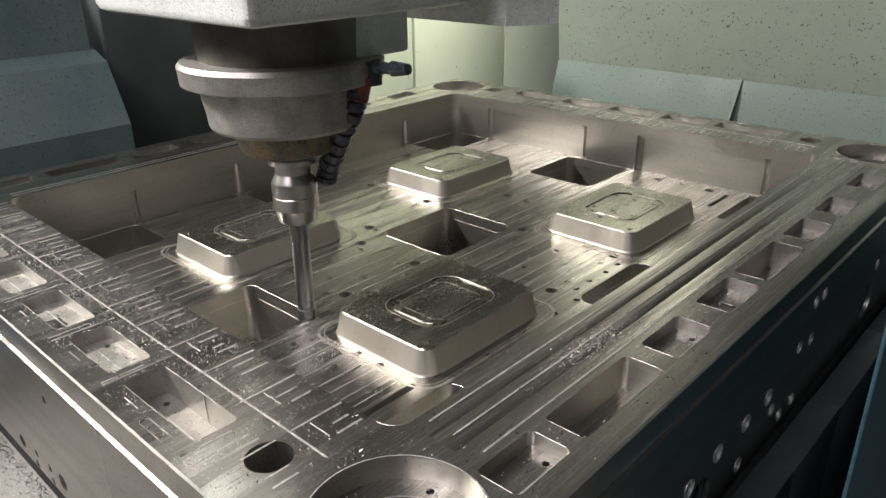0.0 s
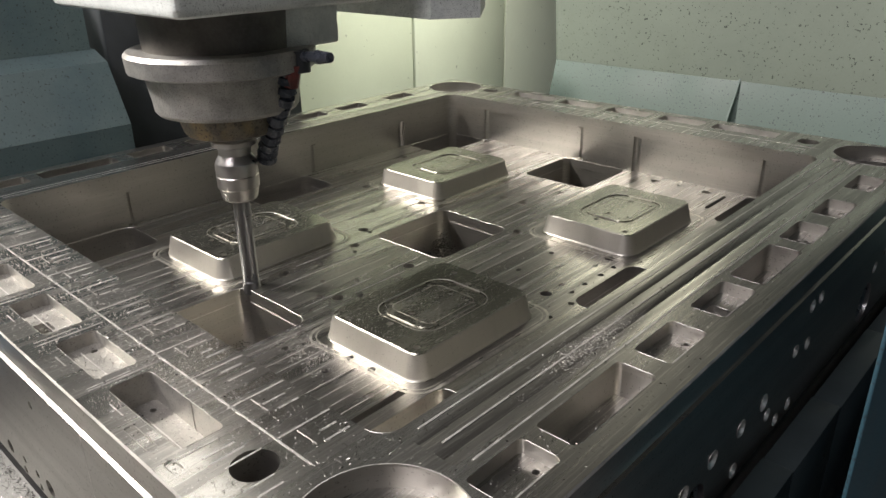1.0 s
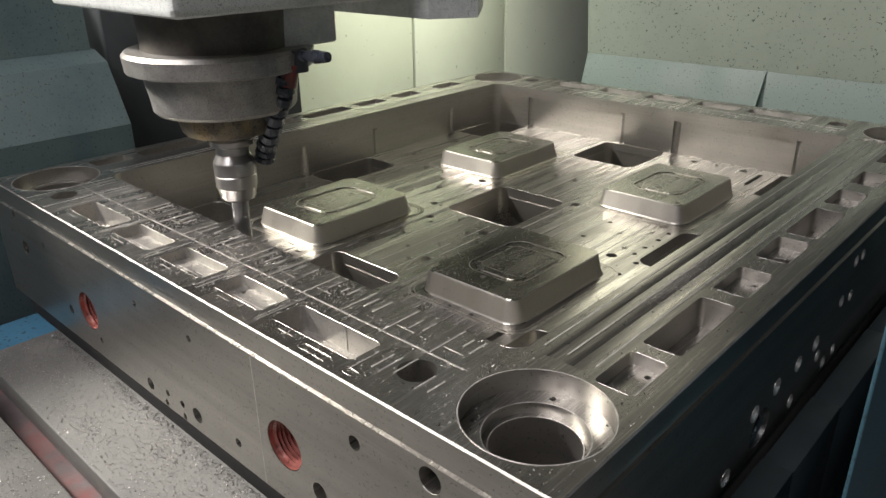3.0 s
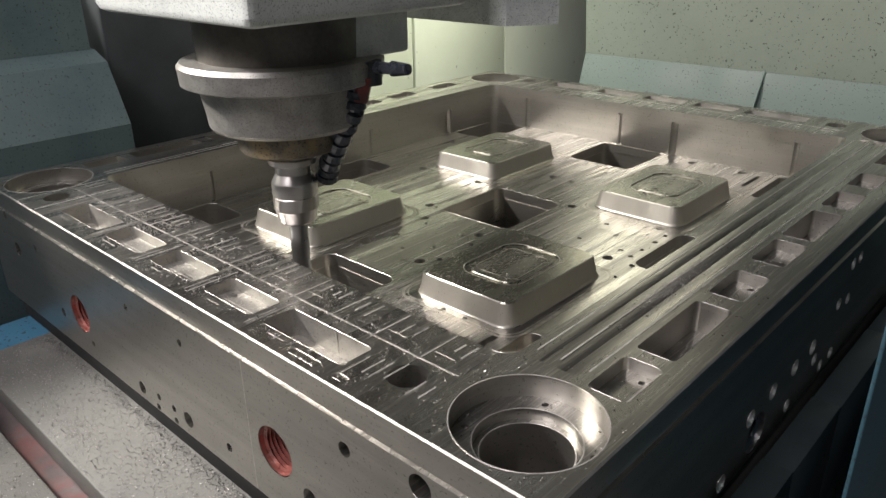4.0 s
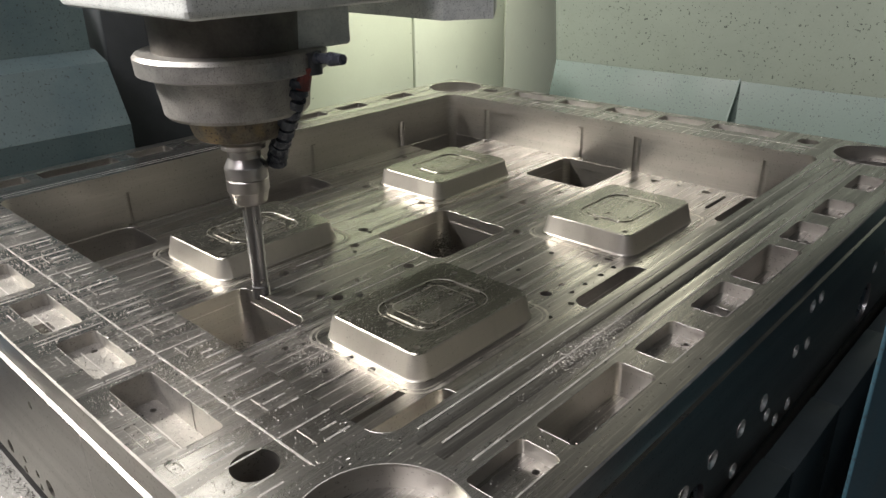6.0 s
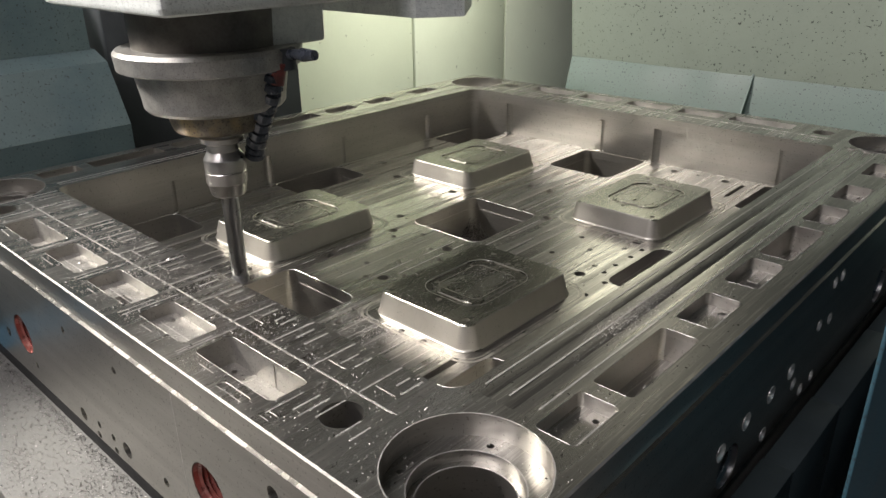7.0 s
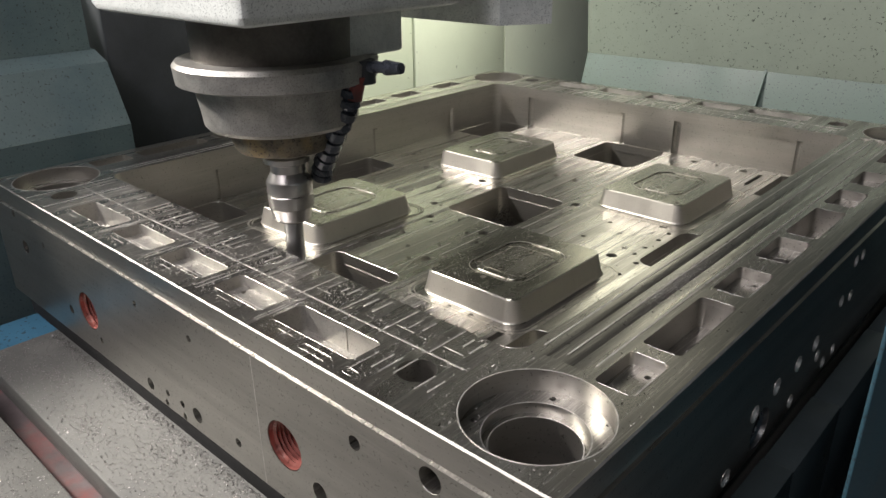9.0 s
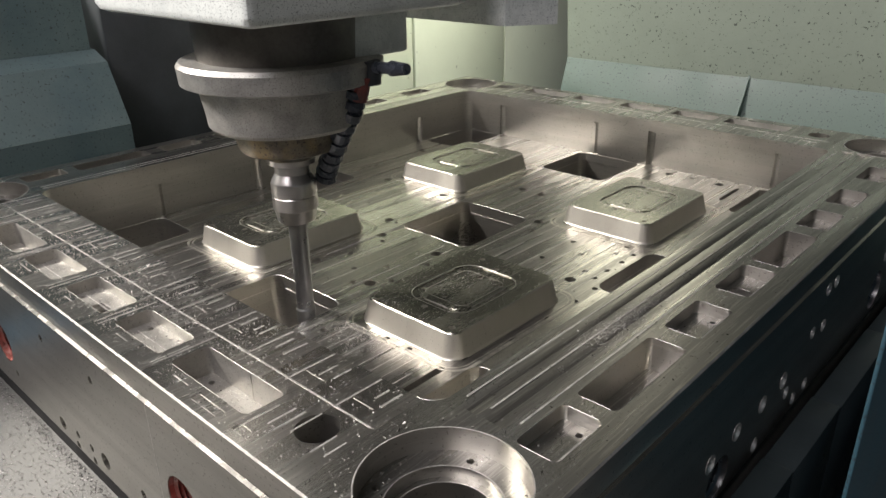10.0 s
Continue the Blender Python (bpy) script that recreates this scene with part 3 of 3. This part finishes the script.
def tool_marks():
    """The burrs left between the passes of the cutter on the rails and on the cavity's floor."""
    rng = random.Random(7)
    rails, floor_lines = bmesh.new(), bmesh.new()
    for y_line, side, deep in ((0.5350, 1, CY0), (1.9420, -1, CY1)):
        strip(rails, -1.470, -0.470, y_line - 0.0011, y_line + 0.0011, TOP)
        x = -1.485
        while x < -0.50:
            a, b = sorted((y_line - side * 0.006 * rng.random(), deep - side * 0.002))
            strip(rails, x - 0.0012, x + 0.0012, a, b, TOP)
            for k in range(rng.choice((2, 2, 3))):
                dx = 0.014 + 0.019 * k + 0.008 * rng.random()
                a, b = sorted((deep - side * (0.006 + 0.012 * rng.random()), deep - side * (0.030 + 0.015 * rng.random())))
                strip(rails, x + dx - 0.0013, x + dx + 0.0013, a, b, TOP)
            if rng.random() < 0.6:
                a, b = sorted((y_line + side * 0.022, y_line + side * 0.023))
                strip(rails, x + 0.004, x + 0.035, a, b, TOP)
            if not any(p - 0.01 < x < q + 0.01 for p, q, d in FRONT_POCKETS):
                a, b = sorted((y_line - side * 0.10, y_line - side * 0.01))
                if (x + 0.509) ** 2 > 0.0012 and (x + 1.446) ** 2 > 0.0012:
                    strip(rails, x - 0.0010, x + 0.0010, a, b, TOP)
            x += 0.0765 + 0.006 * rng.random()
        for p, q, d in FRONT_POCKETS:
            base = 0.448 if side > 0 else 2.041
            strip(rails, p - 0.012, p - 0.0105, min(base, base + side * 0.08), max(base, base + side * 0.08), TOP)
            strip(rails, q + 0.010, q + 0.0115, min(base, base + side * 0.05), max(base, base + side * 0.05), TOP)
            strip(rails, p + 0.03, p + 0.06, base + 0.004, base + 0.0052, TOP)
            yy = 0.486 if side > 0 else 2.004
            strip(rails, p + 0.012, q - 0.008, yy, yy + 0.0014, TOP - d)
    for x in (-0.525, -0.540, -0.553, -0.470, -0.4850):
        strip(rails, x - 0.0011, x + 0.0011, 0.455 + 0.03 * rng.random(), 0.490 + 0.03 * rng.random(), TOP)
    for x in (-0.4335, -0.4005, -0.3620):
        strip(rails, x - 0.0012, x + 0.0012, 0.640, 1.870, TOP)
    for x in (-1.520, -1.533):
        strip(rails, x - 0.0012, x + 0.0012, 0.620, 1.870, TOP)
    for a, b, d in SIDE_POCKETS:
        for x in (-0.309, -0.313):
            strip(rails, x - 0.0008, x + 0.0008, a + 0.012, b - 0.010, TOP - d)
    # pale rings for the highlights on the corner bores' edges, and the step lines in the pits
    for cx, cy in CORNERS:
        for r, z in ((0.0826, TOP), (0.0586, TOP - 0.028), (0.0511, TOP - 0.042)):
            o, i = circle(cx, cy, r, 48), circle(cx, cy, r - 0.0013, 48)
            rows = [[rails.verts.new((x, y, z + dz)) for x, y in pts] for pts, dz in ((o, -0.0002), (o, 0.0004), (i, 0.0004), (i, -0.0002))]
            for u in range(4):
                for j in range(48):
                    rails.faces.new((rows[u][j], rows[u][(j + 1) % 48], rows[(u + 1) % 4][(j + 1) % 48], rows[(u + 1) % 4][j]))
    for a, b, c, d in PITS[:6]:
        box(floor_lines, a + 0.02, b - 0.02, d - 0.0005, d + 0.0005, FLOOR - 0.0255, FLOOR - 0.0240)
        box(floor_lines, a - 0.0005, a + 0.0005, c + 0.02, d - 0.02, FLOOR - 0.0255, FLOOR - 0.0240)
    # long passes over the floor, broken by pits and pads
    x = -1.34
    while x < -0.60:
        for y0, y1 in ((0.62, 1.86),):
            y = y0
            while y < y1:
                n = min(y + 0.03, y1)
                m = (y + n) / 2
                if abs(ground(x, m) - FLOOR) < 1e-6 and abs(ground(x, y) - FLOOR) < 1e-6 and abs(ground(x, n) - FLOOR) < 1e-6 and rng.random() < 0.97:
                    strip(floor_lines, x - 0.0007, x + 0.0007, y, n, FLOOR, 0.0003)
                y = n
        x += rng.choice((0.024, 0.036, 0.048))
    part("tool_mark", rails, TOOL_MARK, mould, "cutter burrs and edge lines, with their glint put into the colour", "stuff")
    part("floor_mark", floor_lines, TOOL_MARK, mould, "cutter burrs and edge lines, with their glint put into the colour", "stuff")


PITS = ((-1.066, -0.880, 1.150, 1.358), (-1.066, -0.880, CY0, 0.836), (-1.085, -0.900, 1.684, CY1), (CX0, -1.385, 1.105, 1.312), (-0.597, CX1, 1.166, 1.368),
        (-0.583, CX1, 1.684, CY1), (-0.590, CX1, CY0, 0.842), (CX0, -1.372, CY0, 0.842), (CX0, -1.372, 1.684, CY1), (-0.632, -0.608, 0.625, 0.807), (-0.632, -0.615, 1.738, 1.850))


def ground(x, y):
    """The height of the block's upper side at a place; None at an edge."""
    if CX0 < x < CX1 and CY0 < y < CY1:
        for a, b, c, d in PITS:
            if a - 0.004 < x < b + 0.004 and c - 0.004 < y < d + 0.004:
                return PIT if a + 0.006 < x < b - 0.006 and c + 0.006 < y < d - 0.006 else -1.0
        for sx in (-1, 1):
            for sy in (-1, 1):
                u, v = abs(x - MX - sx * 0.2465), abs(y - MY - sy * 0.285)
                if u < 0.119 and v < 0.152:
                    return CORE_TOP if u < 0.093 and v < 0.126 else -1.0
        for hx, hy in BIG_HOLES:
            if (x - hx) ** 2 + (y - hy) ** 2 < 0.000144:
                return -1.0
        return FLOOR
    if not (X0 + 0.012 < x < X1 - 0.012 and Y0 + 0.012 < y < Y1 - 0.012):
        return -1.0
    for cx, cy in CORNERS:
        q = math.hypot(x - cx, y - cy)
        if q < 0.084:
            return TOP - 0.028 if 0.060 < q < 0.079 else -1.0
    for cx, cy in PIN_HOLES:
        if math.hypot(x - cx, y - cy) < 0.026:
            return -1.0
    for a, b, d in FRONT_POCKETS:
        if a < x < b and (0.463 < y < 0.513 or 1.974 < y < 2.026):
            return TOP - d
    for a, b, d in SIDE_POCKETS:
        if a < y < b and (-0.350 < x < -0.300 or -1.634 < x < -1.584):
            return TOP - d
    return TOP


def flakes(name, spots, mat, sizes, seed):
    """Small curled flakes lying at the given places, as one mesh."""
    rng = random.Random(seed)
    verts, faces = [], []
    for x, y, z in spots:
        r, a = rng.uniform(*sizes), rng.uniform(0, 6.283)
        c, s, w = math.cos(a) * r, math.sin(a) * r, rng.uniform(0.25, 0.6)
        k = len(verts)
        lift = [rng.uniform(0.0002, 0.0016) * (r / 0.0015) for _ in range(4)]
        verts += [(x - c, y - s, z + lift[0]), (x + s * w, y - c * w, z + lift[1]), (x + c, y + s, z + lift[2]), (x - s * w, y + c * w, z + lift[3]), (x, y, z)]
        faces += [(k, k + 1, k + 2), (k, k + 2, k + 3), (k, k + 4, k + 1), (k + 1, k + 4, k + 2), (k + 2, k + 4, k + 3), (k + 3, k + 4, k)]
    me = bpy.data.meshes.new(name)
    me.from_pydata(verts, [], faces)
    me.materials.append(mat)
    return new(name, me)


def scatter():
    rng = random.Random(11)
    spots = []
    zones = ((13000, -1.0, 0.52, 0.66, 0.10), (9000, -1.0, 1.25, 0.5, 0.7), (3000, -0.78, 0.79, 0.12, 0.045), (1500, -0.392, 0.90, 0.022, 0.10), (500, -0.95, 1.25, 0.45, 0.5), (1800, -1.30, 1.82, 0.18, 0.06),
             (1100, -0.72, 1.83, 0.20, 0.05), (500, -1.40, 1.60, 0.08, 0.18), (420, -0.97, 1.25, 0.03, 0.05), (350, -0.97, 1.79, 0.04, 0.05), (500, -0.95, 2.00, 0.6, 0.05), (420, -0.358, 0.523, 0.06, 0.06),
             (900, -0.33, 1.0, 0.03, 0.4), (420, -0.72, 0.957, 0.06, 0.08), (500, -0.72, 1.527, 0.08, 0.10), (300, -1.21, 0.957, 0.08, 0.10), (260, -1.21, 1.527, 0.08, 0.10), (260, -1.0, 0.79, 0.06, 0.03))
    for n, cx, cy, sx, sy in zones:
        for _ in range(n):
            x, y = rng.gauss(cx, sx * 0.6), rng.gauss(cy, sy * 0.6)
            z = ground(x, y)
            if z > 0:
                spots.append((x, y, z + 0.0002))
    return flakes("metal_chips", spots, CHIP, (0.0005, 0.0014), 3)


tool_marks()


def scatter_table():
    rng = random.Random(5)
    return flakes("table_chips", [(rng.uniform(-1.47, -0.3), rng.uniform(0.29, 0.42), 0.0003) for _ in range(4200)] +
                  [(rng.uniform(-1.47, -0.6), rng.uniform(0.07, 0.243), 0.0003) for _ in range(4200)] +
                  [(cx + rng.gauss(0, 0.03), cy + rng.gauss(0, 0.012), 0.0003) for cx, cy in ((-1.3, 0.36), (-1.1, 0.33), (-0.95, 0.38), (-1.2, 0.17), (-0.8, 0.34)) for _ in range(260)] +
                  [(rng.uniform(-1.47, -0.3), 0.424 - abs(rng.gauss(0, 0.014)), 0.0003) for _ in range(2200)], DARK_CHIP, (0.0006, 0.0018), 9)


table_chips = tagged(scatter_table(), "dark and bright milling chips on the table", "metal chips", kind="stuff")


def pit_swarf():
    """Dark heaps of chips in the corners of the pits."""
    rng = random.Random(21)
    spots = []
    for x0, y0, n, sp, h in ((-1.035, 1.325, 6500, 0.034, 0.085), (-1.035, 0.800, 900, 0.032, 0.030), (-1.055, 1.850, 3600, 0.035, 0.060), (-1.430, 1.270, 300, 0.030, 0.008), (-0.540, 1.840, 300, 0.02, 0.006)):
        for _ in range(n):
            dx, dy = rng.gauss(0, sp), rng.gauss(0, sp)
            x, y = x0 + dx, y0 + dy
            if ground(x, y) == PIT:
                spots.append((x, y, PIT + h * math.exp(-(dx * dx + dy * dy) / (sp * sp)) * rng.random() + 0.0003))
    for _ in range(1100):
        x, y = rng.uniform(-1.47, -0.30), 0.424 - abs(rng.gauss(0, 0.0085))
        spots.append((x, y, 0.007 * math.exp(-((0.424 - y) / 0.008) ** 2) * rng.random() + 0.0004))
    for _ in range(5200):
        x, y = rng.uniform(X0, X1), rng.uniform(Y0, Y1)
        z = ground(x, y)
        if z > PIT + 0.01 and rng.random() < (0.9 if x > -0.45 or y < 0.6 else 0.5):
            spots.append((x, y, z + 0.0002))
    return flakes("swarf", spots, SWARF, (0.0005, 0.0019), 4)


swarf = tagged(pit_swarf(), "dark oily swarf in the pits and along the foot of the block", "metal chips", kind="stuff")
chips = tagged(scatter(), "bright steel milling chips scattered over the mould", "metal chips", kind="stuff")

# ---- table, parallels, guards ----


def build_table():
    """The sliding machine table with T-slots across it."""
    table = thing("machine_table", "worn grey cast-iron machine table with T-slots, strewn with chips", "machine table")
    z = 0.0
    slots = (0.266, 0.045, -0.18, -0.405)
    x0, x1 = -1.480, -0.272
    spans = []
    low = 2.30
    for s in slots:
        spans.append((s + 0.022, low))
        low = s - 0.022
    spans.append((-0.62, low))
    for a, b in spans:
        part("table_strip", boxed(x0, x1, a, b, z - 0.045, z, 0.003), TABLE_IRON, table)
    part("table_bed", boxed(x0, x1, -0.62, 2.30, z - 0.20, z - 0.047), SLOT_IRON, table, "red-brown oily bed of the slots")
    return table


table = build_table()


def build_parallels():
    out = []
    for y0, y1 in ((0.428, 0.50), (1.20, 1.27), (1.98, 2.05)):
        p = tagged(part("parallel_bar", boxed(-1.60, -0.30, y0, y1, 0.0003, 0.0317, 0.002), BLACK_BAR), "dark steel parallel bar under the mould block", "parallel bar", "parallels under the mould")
        out.append(p)
    return out


parallels = build_parallels()


def build_end_guard():
    """A bent sheet guard that rides on the end of the table."""
    g = thing("end_guard", "pale green bent sheet-metal guard speckled with chips on the table's end", "machine guard")
    y = 2.58
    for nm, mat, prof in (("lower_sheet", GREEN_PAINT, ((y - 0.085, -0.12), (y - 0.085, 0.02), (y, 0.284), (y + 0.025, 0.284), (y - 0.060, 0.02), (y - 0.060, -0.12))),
                          ("upper_sheet", OLIVE_GREEN, ((y, 0.2845), (y - 0.045, 0.76), (y - 0.020, 0.76), (y + 0.025, 0.2845)))):
        bm = bmesh.new()
        a = [bm.verts.new((-1.61, p, q)) for p, q in prof]
        b = [bm.verts.new((0.55, p, q)) for p, q in prof]
        for k in range(len(prof)):
            m = (k + 1) % len(prof)
            bm.faces.new((a[k], a[m], b[m], b[k]))
        bm.faces.new(a)
        bm.faces.new(list(reversed(b)))
        part(nm, bm, mat, g)
    fin = bmesh.new()
    tri = ((y - 0.001, 0.292), (y - 0.058, 0.10), (y - 0.125, 0.06))
    lo = [fin.verts.new((-0.915, p, q)) for p, q in tri]
    hi = [fin.verts.new((-0.909, p, q)) for p, q in tri]
    fin.faces.new(lo)
    fin.faces.new(list(reversed(hi)))
    for i in range(3):
        fin.faces.new((lo[i], lo[(i + 1) % 3], hi[(i + 1) % 3], hi[i]))
    part("gusset", fin, GREEN_PAINT, g)
    part("bracket", boxed(-1.3, -0.4, 2.30, y - 0.085, -0.20, -0.12), DARK, g)
    return g


end_guard = build_end_guard()


def build_side_wall():
    """The fixed sheet wall along the machine's far side, in panels with dark seams."""
    w = tagged(thing("wall_side", "pale green painted sheet wall of the machine enclosure", "wall"), kind="structure")
    x = -2.10
    seams = (-1.0, 0.2, 1.20, 2.10, 2.672, 3.60, 4.8)
    for a, b in zip(seams, seams[1:]):
        part("panel", boxed(x - 0.03, x, a + 0.007, b - 0.007, -0.9, 0.78, 0.002), CLEAN_GREEN, w)
    part("backing", boxed(x - 0.06, x - 0.034, -1.0, 4.8, -0.9, 0.78), DARK, w)
    return w


build_side_wall()


def bent_sheet(prof, y0, y1):
    """A closed profile in x and z drawn out along y."""
    bm = bmesh.new()
    a = [bm.verts.new((p, y0, q)) for p, q in prof]
    b = [bm.verts.new((p, y1, q)) for p, q in prof]
    for i in range(len(prof)):
        j = (i + 1) % len(prof)
        bm.faces.new((a[i], a[j], b[j], b[i]))
    bm.faces.new(a)
    bm.faces.new(list(reversed(b)))
    return bm


def build_left_guard():
    g = thing("way_guard", "teal bent sheet guard of the machine with a sloping shelf", "machine guard")
    part("upper_sheet", bent_sheet(((-1.93, 0.92), (-1.93, 0.475), (-1.96, 0.475), (-1.96, 0.92)), -1.2, 0.79), TEAL_PAINT, g)
    part("shelf", bent_sheet(((-1.93, 0.4745), (-1.87, 0.450), (-1.80, 0.3055), (-1.83, 0.3055), (-1.895, 0.435), (-1.958, 0.4745)), -1.2, 0.80), TEAL_PAINT, g)
    part("lower_sheet", bent_sheet(((-1.80, 0.305), (-1.80, -0.2345), (-1.83, -0.2345), (-1.83, 0.305)), -1.2, 0.80), TEAL_PAINT, g)
    return g


build_left_guard()

column = tagged(part("machine_column", boxed(-2.095, -1.93, 0.83, 1.42, -0.235, 0.78, 0.01), DARK), "dark oily machine column beside the enclosure wall", "machine column")
bed = tagged(part("machine_bed", boxed(-2.10, -0.255, -1.4, 4.6, -0.9, -0.235, 0.01), BLUE_PAINT), "blue painted machine bed below the sliding table", "machine bed")
tagged(part("bed_rail", boxed(-1.655, -1.492, -1.3, 3.4, -0.2345, -0.030, 0.006), LIT_BLUE_PAINT), "blue painted rail along the machine bed, lightened in colour as if lit", "machine rail")
ledge = thing("way_cover", "dark sheet way cover in overlapping steps beside the table", "way cover")
for a, b, up in ((0.2, 0.927, -0.0), (0.930, 1.135, -0.004), (1.138, 1.44, -0.008), (1.443, 2.2, -0.012)):
    part("cover_plate", boxed(-0.249, -0.205, a, b, -0.23 + up, 0.040 + up, 0.002), WAY_STEEL, ledge)
front_guard = thing("front_guard", "blue painted front guard sheet of the machine", "machine guard")
part("sheet", boxed(-0.104, -0.100, 0.68, 3.2, -0.9, 0.47, 0.001), GUARD_BLUE, front_guard)
part("stiffener", boxed(-0.0995, -0.075, 0.72, 3.2, 0.36, 0.385, 0.003), BLUE_PAINT, front_guard)

# ---- spindle head ----
AX, AY = -0.896, 0.631


def build_head():
    h = thing("spindle_head", "grey painted milling head with an oily spindle nose", "milling head")
    h.matrix_basis = pose(AX, AY, 0)
    part("ram", boxed(-0.217, 0.171, -0.160, 0.215, 0.637, 1.25, 0.012), GREY_PAINT, h)
    part("back_housing", prism(bmesh.new(), [(0.174, 0.290), (0.221, 0.361), (0.10, 0.52), (-0.074, 0.50), (-0.074, 0.29)], 0.600, 1.25), GREY_PAINT, h)
    part("gear_block", boxed(-0.052, 0.106, 0.03, 0.15, 0.574, 0.636, 0.005), GREY_PAINT, h)
    part("spindle_collar", turned([(0.116, 0.574), (0.118, 0.64)]), COLLAR, h)
    part("flange", turned([(0.136, 0.543), (0.143, 0.546), (0.145, 0.570), (0.140, 0.576), (0.10, 0.578)]), NOSE, h)
    part("quill", turned([(0.098, 0.4775), (0.107, 0.4795), (0.1115, 0.485), (0.1125, 0.494), (0.1130, 0.500), (0.121, 0.546)]), NOSE, h)
    part("nose_ring", turned([(0.058, 0.4405), (0.069, 0.442), (0.073, 0.447), (0.078, 0.464), (0.078, 0.4795)]), BRASS, h)
    holder = part("tool_holder", turned([(0.026, 0.326), (0.029, 0.329), (0.0325, 0.346), (0.0345, 0.349), (0.0345, 0.368), (0.0335, 0.3695), (0.0345, 0.371),
                                         (0.0345, 0.388), (0.033, 0.392), (0.0265, 0.404), (0.0265, 0.416), (0.036, 0.420), (0.0365, 0.428), (0.034, 0.431), (0.038, 0.435), (0.038, 0.442)]), CHROME, h)
    # coolant line: jointed hose, red union, and a short dead-end nozzle
    line = [(0.098, 0.05, 0.560), (0.094, 0.05, 0.530), (0.086, 0.05, 0.500), (0.062, 0.05, 0.468), (0.034, 0.054, 0.432), (0.008, 0.060, 0.400), (-0.006, 0.064, 0.376)]
    part("coolant_union", bar(bmesh.new(), (0.130, 0.038, 0.556), (0.123, 0.035, 0.522), 0.0125, 0.011, 14), RED_HOSE, h, "orange-red hose union")
    pts = [Vector(q) + Vector((0.024, -0.017, 0.008)) for q in line]
    for a, b in zip(pts, pts[1:]):
        for k in range(2):
            u, v = a.lerp(b, k / 2), a.lerp(b, (k + 1) / 2)
            bm = bar(bmesh.new(), u, u.lerp(v, 0.6), 0.0150, 0.0175, 14)
            bar(bm, u.lerp(v, 0.6), v, 0.0128, 0.0110, 14)
            part("hose_link", bm, HOSE, h)
    part("valve_body", bar(bmesh.new(), (0.128, 0.05, 0.575), (0.128, 0.05, 0.543), 0.017, seg=16), DARK, h)
    part("side_nozzle", bar(bar(bmesh.new(), (0.135, 0.05, 0.567), (0.175, 0.05, 0.569), 0.0085, 0.0075, 12), (0.175, 0.05, 0.569), (0.203, 0.05, 0.571), 0.0105, 0.0075, 12), HOSE, h)
    part("cutter", turned([(0.0150, 0.150), (0.0155, 0.1505), (0.0155, 0.172), (0.0140, 0.175), (0.0145, 0.30), (0.0145, 0.33)], 24), CUTTER, holder)
    return h


head = build_head()

# ---- hall around the machine ----
tagged(part("floor", boxed(-7, 7, -7, 9, -0.95, -0.901), CONCRETE), "grey concrete hall floor", "floor", kind="structure")
for nm, d in (("wall_north", (-7, 7, 9, 9.2)), ("wall_south", (-7, 7, -7.2, -7)), ("wall_west", (-7.2, -7, -7, 9)), ("wall_east", (7, 7.2, -7, 9))):
    tagged(part(nm, boxed(*d, -0.95, 5.0), HALL_WALL), "light grey hall wall", "wall", kind="structure")
tagged(part("ceiling", boxed(-7, 7, -7, 9, 5.0, 5.1), HALL_WALL), "light grey hall ceiling", "ceiling", kind="structure")


def motions():
    for ob in (mould, chips, swarf, table_chips, table, end_guard, *parallels):
        walk(ob, [(t, pose(0, y, 0)) for t, y in TABLE])
    walk(head, [(t, pose(AX + x, AY, 0)) for t, x in HEAD])


motions()
